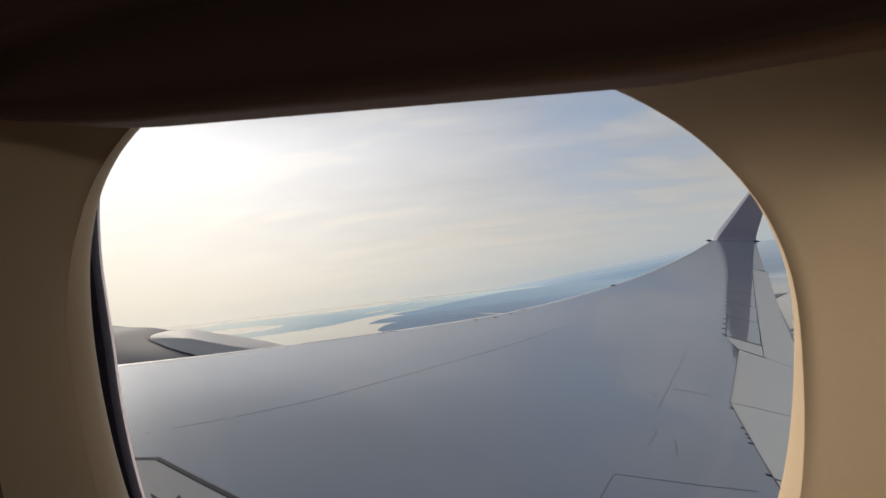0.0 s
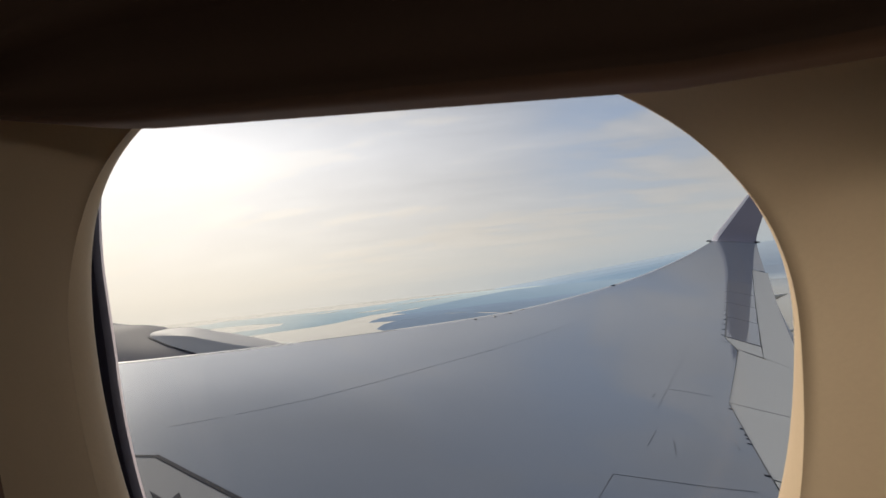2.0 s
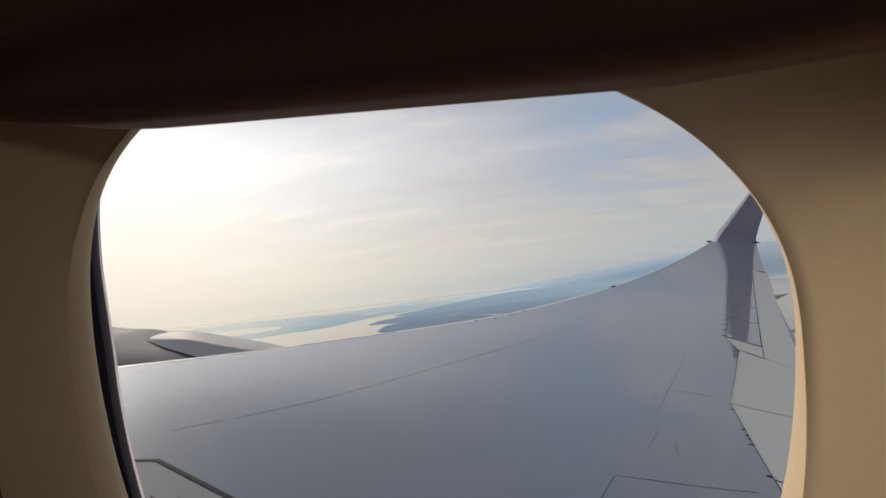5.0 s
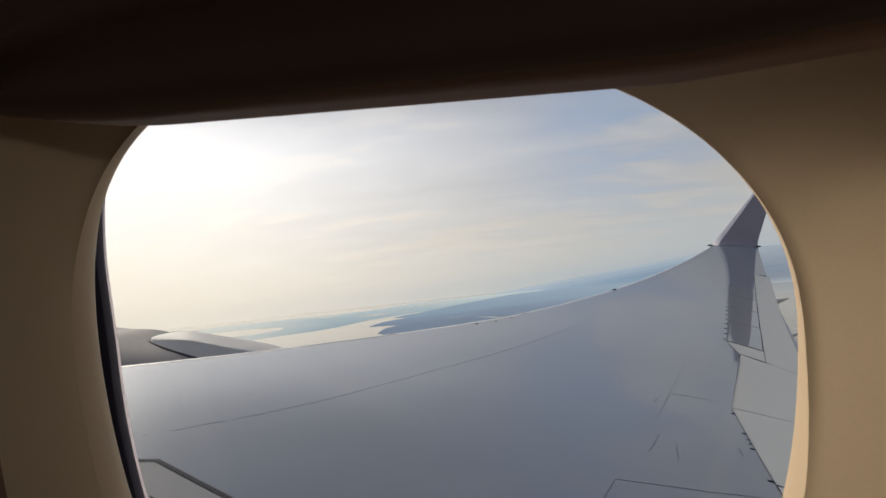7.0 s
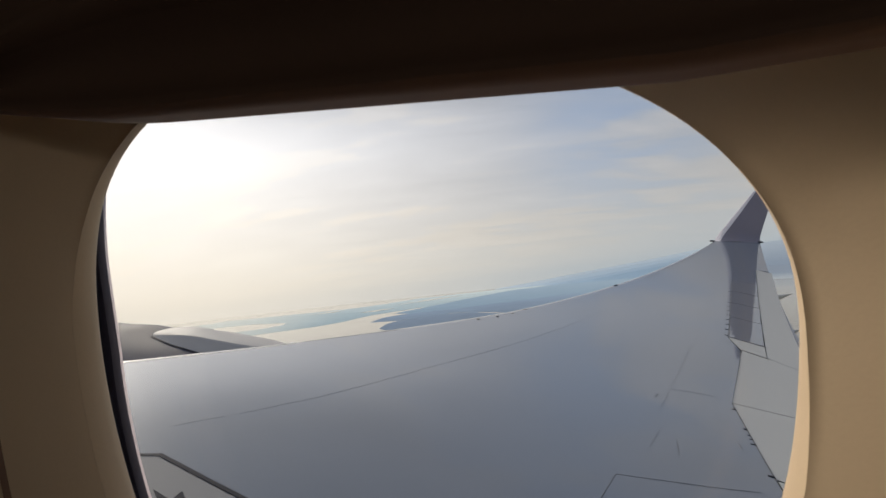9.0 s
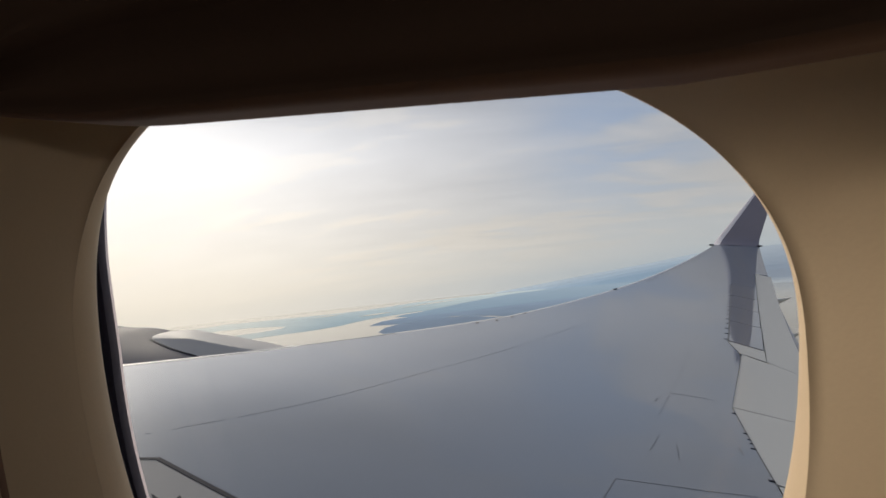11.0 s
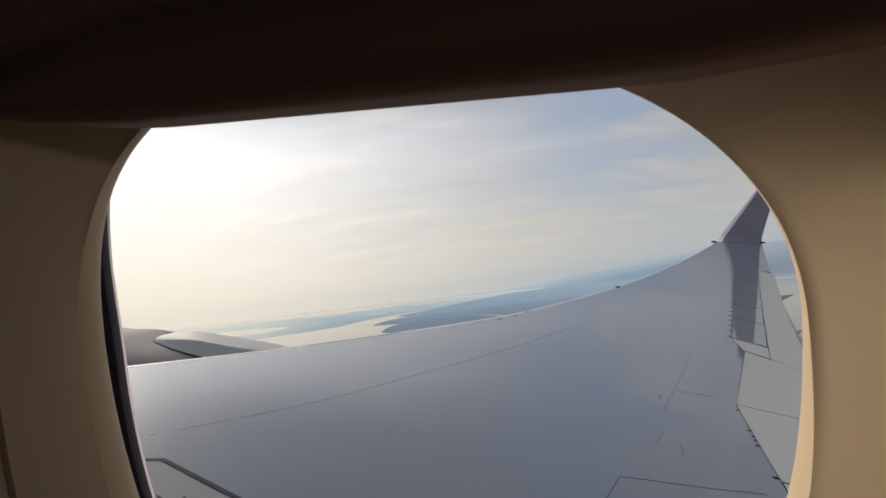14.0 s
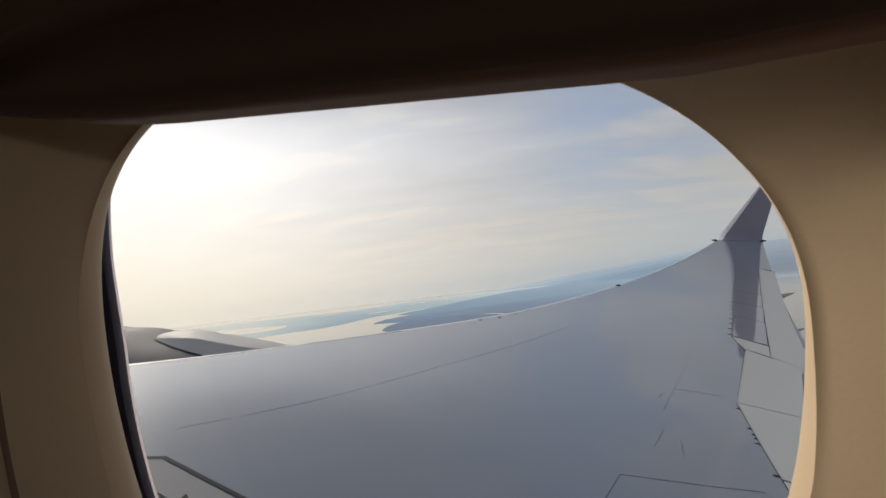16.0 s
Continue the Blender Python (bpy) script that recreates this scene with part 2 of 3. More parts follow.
painted_haze(FAR_LAND, (0.21, 0.285, 0.34, 1), (0.52, 0.56, 0.56, 1), 1900, 4100, 0.8)
painted_haze(COAST_LAND, (0.18, 0.24, 0.305, 1), (0.27, 0.335, 0.395, 1), 2200, 4200, 0.45)
painted_haze(MID_LAND, (0.13, 0.16, 0.205, 1), (0.22, 0.285, 0.365, 1), 1500, 2450, 0.7)
painted_haze(AFT_LAND, (0.38, 0.395, 0.41, 1), (0.18, 0.21, 0.265, 1), 2300, 2900, 0.35)
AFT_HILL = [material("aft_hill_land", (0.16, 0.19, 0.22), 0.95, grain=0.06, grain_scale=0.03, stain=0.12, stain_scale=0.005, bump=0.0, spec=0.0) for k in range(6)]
# aft ridges glow paler one by one, haze again painted as emission
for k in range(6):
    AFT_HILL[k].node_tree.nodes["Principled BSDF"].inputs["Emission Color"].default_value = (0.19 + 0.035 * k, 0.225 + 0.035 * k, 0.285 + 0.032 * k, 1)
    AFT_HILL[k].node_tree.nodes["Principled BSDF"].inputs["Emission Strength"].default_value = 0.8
WATER = material("sound_water", (0.34, 0.32, 0.27), 0.10, grain=0.1, grain_scale=0.05, stain=0.15, stain_scale=0.004, bump=0.0)

GLASS = bpy.data.materials.new("window_pane")
GLASS.use_nodes = True
gn = GLASS.node_tree
gn.nodes.clear()
g_out = gn.nodes.new("ShaderNodeOutputMaterial")
g_mix = gn.nodes.new("ShaderNodeMixShader")
g_clear = gn.nodes.new("ShaderNodeBsdfTransparent")
g_clear.inputs[0].default_value = (0.97, 0.98, 0.98, 1)
g_gloss = gn.nodes.new("ShaderNodeBsdfGlossy")
g_gloss.inputs["Roughness"].default_value = 0.02
g_face = gn.nodes.new("ShaderNodeLayerWeight")
g_face.inputs[0].default_value = 0.5
g_pow = gn.nodes.new("ShaderNodeMath")
g_pow.operation = "POWER"
g_pow.inputs[1].default_value = 4.0
g_sum = gn.nodes.new("ShaderNodeMath")
g_sum.operation = "MULTIPLY_ADD"
g_sum.inputs[1].default_value, g_sum.inputs[2].default_value = 0.4, 0.012
gn.links.new(g_face.outputs["Facing"], g_pow.inputs[0])
gn.links.new(g_pow.outputs[0], g_sum.inputs[0])
gn.links.new(g_sum.outputs[0], g_mix.inputs[0])
gn.links.new(g_clear.outputs[0], g_mix.inputs[1])
gn.links.new(g_gloss.outputs[0], g_mix.inputs[2])
gn.links.new(g_mix.outputs[0], g_out.inputs[0])


# ---------------------------------------------------------------- builders
def mesh_object(name, verts, faces, mat, smooth=True):
    me = bpy.data.meshes.new(name)
    me.from_pydata([tuple(v) for v in verts], [], faces)
    me.validate()
    bm = bmesh.new()
    bm.from_mesh(me)
    bmesh.ops.remove_doubles(bm, verts=bm.verts, dist=1e-6)
    bmesh.ops.recalc_face_normals(bm, faces=bm.faces)
    bm.to_mesh(me)
    bm.free()
    me.materials.append(mat)
    for p in me.polygons:
        p.use_smooth = smooth
    if smooth:
        me.set_sharp_from_angle(angle=radians(40))
    return new(name, me)


def part(name, verts, faces, mat, parent, label="", smooth=True):
    ob = mesh_object(name, verts, faces, mat, smooth)
    ob.parent = parent
    if label:
        tagged(ob, label)
    return ob


def thing(name, label, category, group="", kind="", air=True):
    ob = new(name)
    ob.empty_display_size = 0.1
    if air:
        ob.matrix_basis = AIR
    return tagged(ob, label, category, group, kind)


def grid(rows):
    """Vertices and quads of a net of equal rows."""
    n = len(rows[0])
    verts = [v for r in rows for v in r]
    faces = [(i * n + j, i * n + j + 1, (i + 1) * n + j + 1, (i + 1) * n + j) for i in range(len(rows) - 1) for j in range(n - 1)]
    return verts, faces


def join(*nets):
    verts, faces = [], []
    for v, f in nets:
        k = len(verts)
        verts += list(v)
        faces += [tuple(i + k for i in q) for q in f]
    return verts, faces


def lerp(a, b, t):
    return a + (b - a) * t


# ---------------------------------------------------------------- wing
TIP = 15.3


def x_le(y):
    return -2.80 + (y - 3.35) * (0.527 if y > 3.35 else 0.62) - 0.26 * min(1.0, max(0.0, (6.2 - y) / 2.6))


def chord(y):
    return 1.2 + (TIP - y) * 0.27 if y > 4.3 else 4.17 + (4.3 - y) * 0.6


def z_le(y):
    return 0.01032 * y * y - 0.04456 * y - 0.7827


def top(x, y):
    """Height of the wing's upper face."""
    c = chord(y)
    u = (x - x_le(y)) / c
    p = 0.0
    if u < 0.10:
        p = -0.035 * c * (1 - max(u, 0.0) / 0.10) ** 2.2
    if u > 0.25:
        p = -0.030 * c * ((u - 0.25) / 0.75) ** 2
    return z_le(y) + p


def ribbon(points, width, lift=0.0012, thick=0.001, step=0.12):
    """A strip laid on the wing along points (x, y)."""
    path = []
    for (xa, ya), (xb, yb) in zip(points, points[1:]):
        n = max(1, int(math.hypot(xb - xa, yb - ya) / step))
        path += [(lerp(xa, xb, k / n), lerp(ya, yb, k / n)) for k in range(n)]
    path.append(points[-1])
    up_l, up_r = [], []
    for k, (x, y) in enumerate(path):
        xa, ya = path[max(0, k - 1)]
        xb, yb = path[min(len(path) - 1, k + 1)]
        d = math.hypot(xb - xa, yb - ya) or 1
        nx, ny = -(yb - ya) / d * width / 2, (xb - xa) / d * width / 2
        up_l.append((x + nx, y + ny, top(x + nx, y + ny) + lift))
        up_r.append((x - nx, y - ny, top(x - nx, y - ny) + lift))
    low_l = [(x, y, z - thick) for x, y, z in up_l]
    low_r = [(x, y, z - thick) for x, y, z in up_r]
    return grid([low_l, up_l, up_r, low_r])


wing = thing("aircraft_wing", "grey painted airliner wing with seams and raised tip", "wing")


def x_hinge(y):
    """Where the fixed upper skin ends and the spoilers begin."""
    if y < 3.56:
        return 0.82 + 0.112 * (y - 2.40)
    if y < 5.39:
        return 0.95 + 0.306 * (y - 3.56)
    return 1.51 + 0.267 * (y - 5.84) if y > 5.84 else 1.51


def x_flap(y):
    return 1.63 + 0.285 * (y - 5.03)


def nose_rows():
    rows = []
    for i in range(81):
        y = lerp(-0.10, TIP, i / 80)
        c = chord(y)
        row = []
        for j in range(33):
            x = lerp(x_le(y), x_hinge(y), (j / 32) ** 1.6)
            row.append((x, y, top(x, y)))
        low = []
        for j in range(1, 17):
            u = (j / 16) ** 1.4
            z = z_le(y) - c * (0.035 + 0.06 * math.sin(math.pi * min(1.0, u) ** 0.6)) - 0.012 * c * u
            low.append((x_le(y) + u * c, y, z))
        rows.append(low[::-1] + row)
    return rows


def quad_patch(a, b, c, d, lift=0.0, thick=0.03, n=8, m=6):
    """A plate on the wing between four corners (x, y): a, b along its front, d, c along its back."""
    ups, lows = [], []
    for i in range(n + 1):
        s = i / n
        ra, rb = [], []
        for j in range(m + 1):
            t = j / m
            x = lerp(lerp(a[0], b[0], s), lerp(d[0], c[0], s), t)
            y = lerp(lerp(a[1], b[1], s), lerp(d[1], c[1], s), t)
            z = top(x, y) + lift
            ra.append((x, y, z))
            rb.append((x, y, z - thick))
        ups.append(ra)
        lows.append(rb)
    rim_a = ups[0] + [r[-1] for r in ups[1:]] + ups[-1][-2::-1] + [r[0] for r in ups[-2:0:-1]]
    rim_b = lows[0] + [r[-1] for r in lows[1:]] + lows[-1][-2::-1] + [r[0] for r in lows[-2:0:-1]]
    return join(grid(ups), grid(lows), grid([rim_a + [rim_a[0]], rim_b + [rim_b[0]]]))


part("wing_skin", *grid(nose_rows()), PAINT, wing)
G = 0.008
# inboard spoilers
part("spoiler", *quad_patch((0.82 + 0.003, 2.42), (0.95 + 0.003, 3.556), (1.31, 3.466), (1.18, 2.33)), PANEL, wing, "light grey spoiler panel")
part("spoiler", *quad_patch((0.95 + 0.003, 3.563), (1.51 + 0.003, 5.375), (1.82, 4.90), (1.31, 3.473)), PANEL, wing, "light grey spoiler panel")
part("root_panel", *quad_patch((x_hinge(-0.1) + G, -0.1), (0.82 + G, 2.40), (1.18, 2.31), (0.97, -0.1)), PANEL, wing)
# fixed strip, then the outboard row of spoilers
part("fixed_panel", *quad_patch((1.51 + 0.001, 5.40), (1.53 + 0.001, 5.93), (x_flap(5.66) - G, 5.66), (1.674, 5.19)), PANEL, wing)
stops = [5.96, 7.22, 8.33, 9.36, 10.5]
for a, b in zip(stops, stops[1:]):
    part("spoiler", *quad_patch((x_hinge(a) + G, a + 0.012), (x_hinge(b) + G, b - 0.012), (x_flap(b - 0.25) - G, b - 0.266), (x_flap(a - 0.25) - G, a - 0.234)), PANEL_GLOSS, wing, "grey spoiler panel")
part("fixed_panel", *quad_patch((x_hinge(10.5) + 0.001, 10.5), (x_hinge(11.98) + 0.001, 11.98), (x_flap(11.85) - G, 11.85), (x_flap(10.25) - G, 10.25)), PAINT, wing)


def x_te(y):
    return x_le(y) + chord(y)


part("flap", *quad_patch((1.677, 5.19), (x_flap(11.85), 11.85), (x_te(11.6) + 0.05, 11.6), (x_te(4.55) + 0.05, 4.55), lift=-0.003, thick=0.05, n=20), PANEL, wing, "light grey flap")
part("inboard_flap", *join(quad_patch((0.97, -0.1), (1.315, 3.46), (x_te(3.4), 3.40), (x_te(-0.1), -0.1), lift=-0.006, thick=0.05, n=14), quad_patch((1.315, 3.46), (1.825, 4.895), (x_te(4.8), 4.60), (x_te(3.4), 3.40), lift=-0.006, thick=0.05, n=14)), PANEL, wing)
part("cove_panel", *quad_patch((1.30, 4.40), (1.62, 6.20), (2.25, 6.00), (2.15, 4.20), lift=-0.040, thick=0.02), PANEL, wing)
part("aileron", *quad_patch((x_hinge(11.98) + 0.001, 11.983), (x_hinge(TIP - 0.02) + 0.001, TIP - 0.02), (x_te(TIP), TIP - 0.02), (x_te(11.75), 11.75)), PAINT, wing)

# winglet: a blade that curves up out of the tip
blade_rows = []
for i in range(21):
    s = i / 20
    bend = min(1.0, s / 0.28)
    ang = radians(18 + 54 * bend)
    if i == 0:
        py, pz = TIP - 0.04, z_le(TIP) - 0.055
    else:
        py += math.cos(ang) * 0.099
        pz += math.sin(ang) * 0.099
    rise = pz - (z_le(TIP) - 0.055)
    c = 1.2 - 0.40 * rise - 0.25 * max(0.0, rise - 1.0) ** 2
    c = max(c, 0.12)
    x0 = x_le(TIP) + 0.74 * rise
    ny, nz = -math.sin(ang), math.cos(ang)
    ring = []
    for u, h in ((0, 0), (0.03, 0.022), (0.15, 0.04), (0.4, 0.045), (0.75, 0.022), (1, 0.0), (0.75, -0.02), (0.4, -0.04), (0.15, -0.035), (0.03, -0.02), (0, 0)):
        ring.append((x0 + u * c, py + ny * h * c, pz + nz * h * c))
    blade_rows.append(ring)
tip = sum((Vector(v) for v in blade_rows[-1][:-1]), Vector()) / 10
part("winglet", *grid(blade_rows + [[tip + (Vector(v) - tip) * 0.02 for v in blade_rows[-1]]]), BLADE, wing, "blue-grey upturned winglet")
le_rows = [[Vector(r[k]) + Vector((-0.006, 0, 0)) + Vector((0, (Vector(r[3]) - Vector(r[8])).normalized().y, (Vector(r[3]) - Vector(r[8])).normalized().z)) * (0.004 if k < 5 else -0.004) for k in (8, 9, 0, 1, 2)] for r in blade_rows]
part("winglet_leading_edge", *grid(le_rows), EDGE, wing, "pale painted leading edge")


def seam(points, width, name="panel_seam", mat=None):
    return part(name, *ribbon(points, width, lift=0.0022 if mat is FAINT else 0.0012), mat or SEAM, wing)


seam([(-1.905, 1.525), (-1.892, 1.545)], 0.0005, mat=FAINT)
seam([(-1.85, 1.62), (-1.738, 1.825)], 0.0005, mat=FAINT)
seam([(-1.708, 1.874), (-1.64, 2.01), (-1.507, 2.285), (-1.44, 2.46), (-1.10, 3.38)], 0.0009, mat=FAINT)
seam([(-1.08, 3.43), (-0.71, 4.33)], 0.0011, mat=FAINT)
seam([(-0.71, 4.33), (-0.10, 5.9)], 0.0009, mat=FAINT)
seam([(0.0, 6.15), (0.33, 7.00)], 0.0007, mat=FAINT)
seam([(0.02, 1.70), (0.13, 2.10), (0.27, 2.13)], 0.0022)
seam([(0.27, 2.13), (0.50, 2.18), (0.71, 2.24)], 0.0024, mat=FAINT)
seam([(1.02, 5.26), (0.58, 3.65), (0.44, 3.13)], 0.0024, mat=FAINT)
seam([(0.58, 3.65), (0.80, 3.66), (0.86, 3.645)], 0.0016, mat=FAINT)
seam([(0.385, 2.76), (0.345, 2.61)], 0.0035, mat=FAINT)
seam([(0.345, 2.61), (0.31, 2.50)], 0.0022, mat=FAINT)
seam([(0.46, 2.66), (0.438, 2.46)], 0.0022)
seam([(0.784, 2.81), (0.775, 2.70)], 0.0028)
seam([(1.57, 6.46), (1.66, 6.95)], 0.004, mat=FAINT)
seam([(1.40, 5.70), (1.51, 5.66)], 0.008)
# strip coloured white where the edge catches the bright sky
part("slat_highlight", *ribbon([(x_le(y) + 0.085 * chord(y), y) for y in (0.9, 1.6, 2.3, 3.0, 3.5)], 0.085, lift=0.0012), EDGE_HIGHLIGHT, wing, "white painted leading edge")
# slat joint behind the leading edge
part("slat_joint", *ribbon([(x_le(y) + 0.092 * chord(y), y) for y in (3.55, 3.9, 4.5)], 0.007, lift=0.004), MARK, wing, "dark slat joint")
seam([(x_le(y) + 0.10 * chord(y), y) for y in (11.0, 13.0, 15.0)], 0.012)


def stud(name, x, y, length, width, height, turn, label="", mat=None):
    """A small raised wedge on the wing's face."""
    c, s = math.cos(radians(turn)), math.sin(radians(turn))
    base = [(-length / 2, -width / 2), (length / 2, -width / 2), (length / 2, width / 2), (-length / 2, width / 2)]
    low, high = [], []
    for k, (a, b) in enumerate(base):
        px, py = x + a * c - b * s, y + a * s + b * c
        low.append((px, py, top(px, py) - 0.004))
        qx, qy = x + a * 0.7 * c - b * 0.6 * s, y + a * 0.7 * s + b * 0.6 * c
        high.append((qx, qy, top(qx, qy) + height * (1.0 if k in (1, 2) else 0.6)))
    f = [(0, 1, 2, 3), (4, 5, 6, 7)] + [(k, (k + 1) % 4, 4 + (k + 1) % 4, 4 + k) for k in range(4)]
    return part(name, low + high, f, mat or MARK, wing, label, smooth=False)


for k in range(14):
    y = 6.02 + k * 0.325
    stud("hinge_tab", x_hinge(y) - 0.028, y, 0.055, 0.012 + 0.002 * k, 0.006, -12, "small dark hinge tab")
seam([(x_hinge(y) - 0.001, y) for y in (5.97, 8.0, 10.3)], 0.014)
seam([(0.82, 2.40), (0.95, 3.56)], 0.006)
seam([(0.95, 3.56), (1.51, 5.39)], 0.004, mat=FAINT)
seam([(0.95, 3.56), (1.03, 3.54)], 0.006)
seam([(1.52, 5.95), (1.83, 5.67)], 0.018)
seam([(1.51, 5.39), (1.690, 5.175)], 0.018)
seam([(1.690, 5.175), (1.82, 4.90)], 0.004, mat=FAINT)
seam([(0.95, 3.56), (1.30, 3.47)], 0.007)
for y, w, l in ((3.42, 0.016, 0.030), (3.055, 0.012, 0.030), (2.96, 0.008, 0.022), (2.90, 0.008, 0.022), (2.825, 0.011, 0.034), (2.44, 0.022, 0.034)):
    stud("hinge_tab", x_hinge(y) - 0.3 * l, y, l, w, 0.005, -8, "small dark hinge tab")
for x, y in ((0.453, 3.40), (0.468, 3.45), (0.924, 4.957)):
    stud("fastener", x, y, 0.016, 0.016, 0.002, 20, "small dark fastener")
for x, y in ((-1.33, 5.47), (-1.14, 5.74), (-0.99, 6.05), (-0.87, 6.41), (1.13, 10.18), (1.24, 10.40), (1.36, 10.62)):
    stud("drain_cap", x, y, 0.045, 0.045, 0.008, 28, "small brown-grey cap on the leading edge", CAP)
for x, y in ((1.47, 6.53), (1.55, 6.45), (1.86, 7.87), (0.374, 2.854), (0.804, 3.117)):
    stud("fastener", x, y, 0.020, 0.020, 0.0012, 35, "small faded fastener", FAINT)
stud("ice_detector", x_le(9.1) + 0.08 * chord(9.1), 9.1, 0.07, 0.07, 0.02, 28, "small dark probe on the leading edge")

# walkway field by the root: a matte patch with a dark border and arrow
part("walkway_patch", *join(quad_patch((-2.3, 0.45), (-1.63, 0.45), (-1.63, 1.360), (-2.3, 1.03), lift=0.004, thick=0.003), quad_patch((-1.63, 0.45), (-0.3, 0.45), (-0.3, 1.084), (-1.63, 1.360), lift=0.004, thick=0.003)), MATTE, wing, "matte pale grey walkway paint")
part("walkway_border", *join(ribbon([(-2.3, 1.04), (-1.678, 1.345), (-1.622, 1.373)], 0.019, lift=0.0065), ribbon([(-1.640, 1.372), (-1.352, 1.309), (-1.132, 1.264), (-0.3, 1.093)], 0.019, lift=0.0068)), MARK, wing, "dark grey walkway border")
# the notched tail of an arrow
part("arrow_mark", *join(quad_patch((-1.413, 1.169), (-1.408, 1.169), (-1.309, 1.147), (-1.314, 1.115), lift=0.0075, thick=0.003, n=2, m=2), quad_patch((-1.321, 1.201), (-1.316, 1.201), (-1.245, 1.156), (-1.306, 1.153), lift=0.0075, thick=0.003, n=2, m=2)), MARK, wing, "dark painted arrow tail")

# pods at the winglet's foot
for x, l in ((x_le(TIP) - 0.02, 0.16), (x_te(TIP) + 0.02, 0.14)):
    pts = []
    for i in range(9):
        s = i / 8
        r = 0.028 * math.sin(math.pi * (0.1 + 0.85 * s)) ** 0.6
        pts.append([(x - l / 2 + s * l, TIP + r * math.cos(a), z_le(TIP) - 0.015 + r * math.sin(a)) for a in [2 * math.pi * k / 10 for k in range(11)]])
    part("position_light", *grid(pts), MARK, wing, "small dark position light pod")


def canoe(y, x_end, z_end, length, r):
    """A flap track fairing: a pointed canoe under the trailing edge."""
    rows = []
    for i in range(15):
        s = i / 14
        rr = r * (math.sin(math.pi * min(1, 0.05 + 0.95 * s)) ** 0.7 if s < 0.55 else (1 - ((s - 0.55) / 0.45) ** 1.4) * 0.99 + 0.005)
        rows.append([(x_end - length * (1 - s), y + rr * 0.8 * math.cos(a), z_end - 0.55 * (1 - s) - rr * 0.6 + rr * math.sin(a)) for a in [2 * math.pi * k / 14 for k in range(15)]])
    part("flap_track_fairing", *grid(rows), PANEL, wing, "pointed grey flap track fairing")


canoe(9.6, 3.47, -0.33, 2.0, 0.16)
canoe(12.1, 3.98, 0.04, 1.5, 0.10)
canoe(7.2, 2.72, -0.72, 2.0, 0.18)

# ---------------------------------------------------------------- engine
engine = thing("engine_nacelle", "grey engine nacelle with pylon fairing ahead of the wing", "engine")
AX_Y, AX_Z = 3.45, -1.885
rows = []
for x, r in ((-7.6, 0.80), (-7.55, 0.90), (-7.3, 0.97), (-6.6, 1.03), (-5.8, 1.05), (-5.2, 1.05), (-4.9, 1.05), (-4.7, 1.049), (-4.5, 1.048), (-4.3, 1.047), (-4.1, 1.044), (-3.9, 1.041), (-3.6, 1.035), (-3.2, 1.01), (-2.8, 0.95), (-2.4, 0.82)):
    ring = []
    for k in range(97):
        a = 2 * math.pi * k / 96
        # a low hump leads up to the pylon
        hump = 0.048 * math.exp(-((x + 4.30) / 0.38) ** 2) * math.exp(-(math.sin(a / 2) / 0.085) ** 2)
        ring.append((x, AX_Y + (r + hump) * math.sin(a), AX_Z + (r + hump) * math.cos(a)))
    rows.append(ring)
part("cowl", *grid(rows), COWL, engine)


def cowl_top(x, y):
    """Height of the nacelle's skin at a station."""
    r = 1.044 + (x + 4.1) * -0.018 if x < -3.6 else 1.035 - 0.0625 * (x + 3.6) - 0.11 * max(0.0, x + 3.2)
    return AX_Z + math.sqrt(r * r - (y - AX_Y) ** 2)


# station; ridge: across, height; chine: across, height; foot across, all of the near side
PYLON = ((-4.16, 3.28, -0.855, 3.275, -0.858, 3.27), (-4.08, 3.38, -0.812, 3.270, -0.848, 3.245), (-4.00, 3.43, -0.789, 3.262, -0.838, 3.225), (-3.85, 3.45, -0.768, 3.247, -0.820, 3.190), (-3.68, 3.45, -0.757, 3.232, -0.802, 3.150),
         (-3.50, 3.45, -0.766, 3.220, -0.793, 3.130), (-3.32, 3.45, -0.785, 3.220, -0.803, 3.118), (-3.10, 3.45, -0.796, 3.220, -0.815, 3.110), (-2.98, 3.45, -0.804, 3.226, -0.822, 3.110), (-2.84, 3.45, -0.814, 3.245, -0.830, 3.13), (-2.66, 3.45, -0.828, 3.36, -0.838, 3.25), (-2.54, 3.45, -0.852, 3.44, -0.856, 3.40))
rows = []
for (x, ry, rz, cy, cz, fy) in PYLON:
    foot = min(cz - 0.01, cowl_top(x, fy) - 0.01)
    half = [(fy, foot), (lerp(fy, cy, 0.55), lerp(foot, cz, 0.5)), (lerp(fy, cy, 0.9), lerp(foot, cz, 0.93)), (cy, cz), (lerp(cy, ry, 0.25), lerp(cz, rz, 0.45)), (lerp(cy, ry, 0.55), lerp(cz, rz, 0.80)), (lerp(cy, ry, 0.85), lerp(cz, rz, 0.98))]
    far = [(2 * ry - y, z - 0.03) for y, z in half[::-1]]
    rows.append([(x, y, z) for y, z in half + [(ry, rz)] + far])
pylon = part("pylon_fairing", *grid(rows), COWL_LIGHT, engine, "light grey pylon fairing")
pylon.data.set_sharp_from_angle(angle=radians(14))
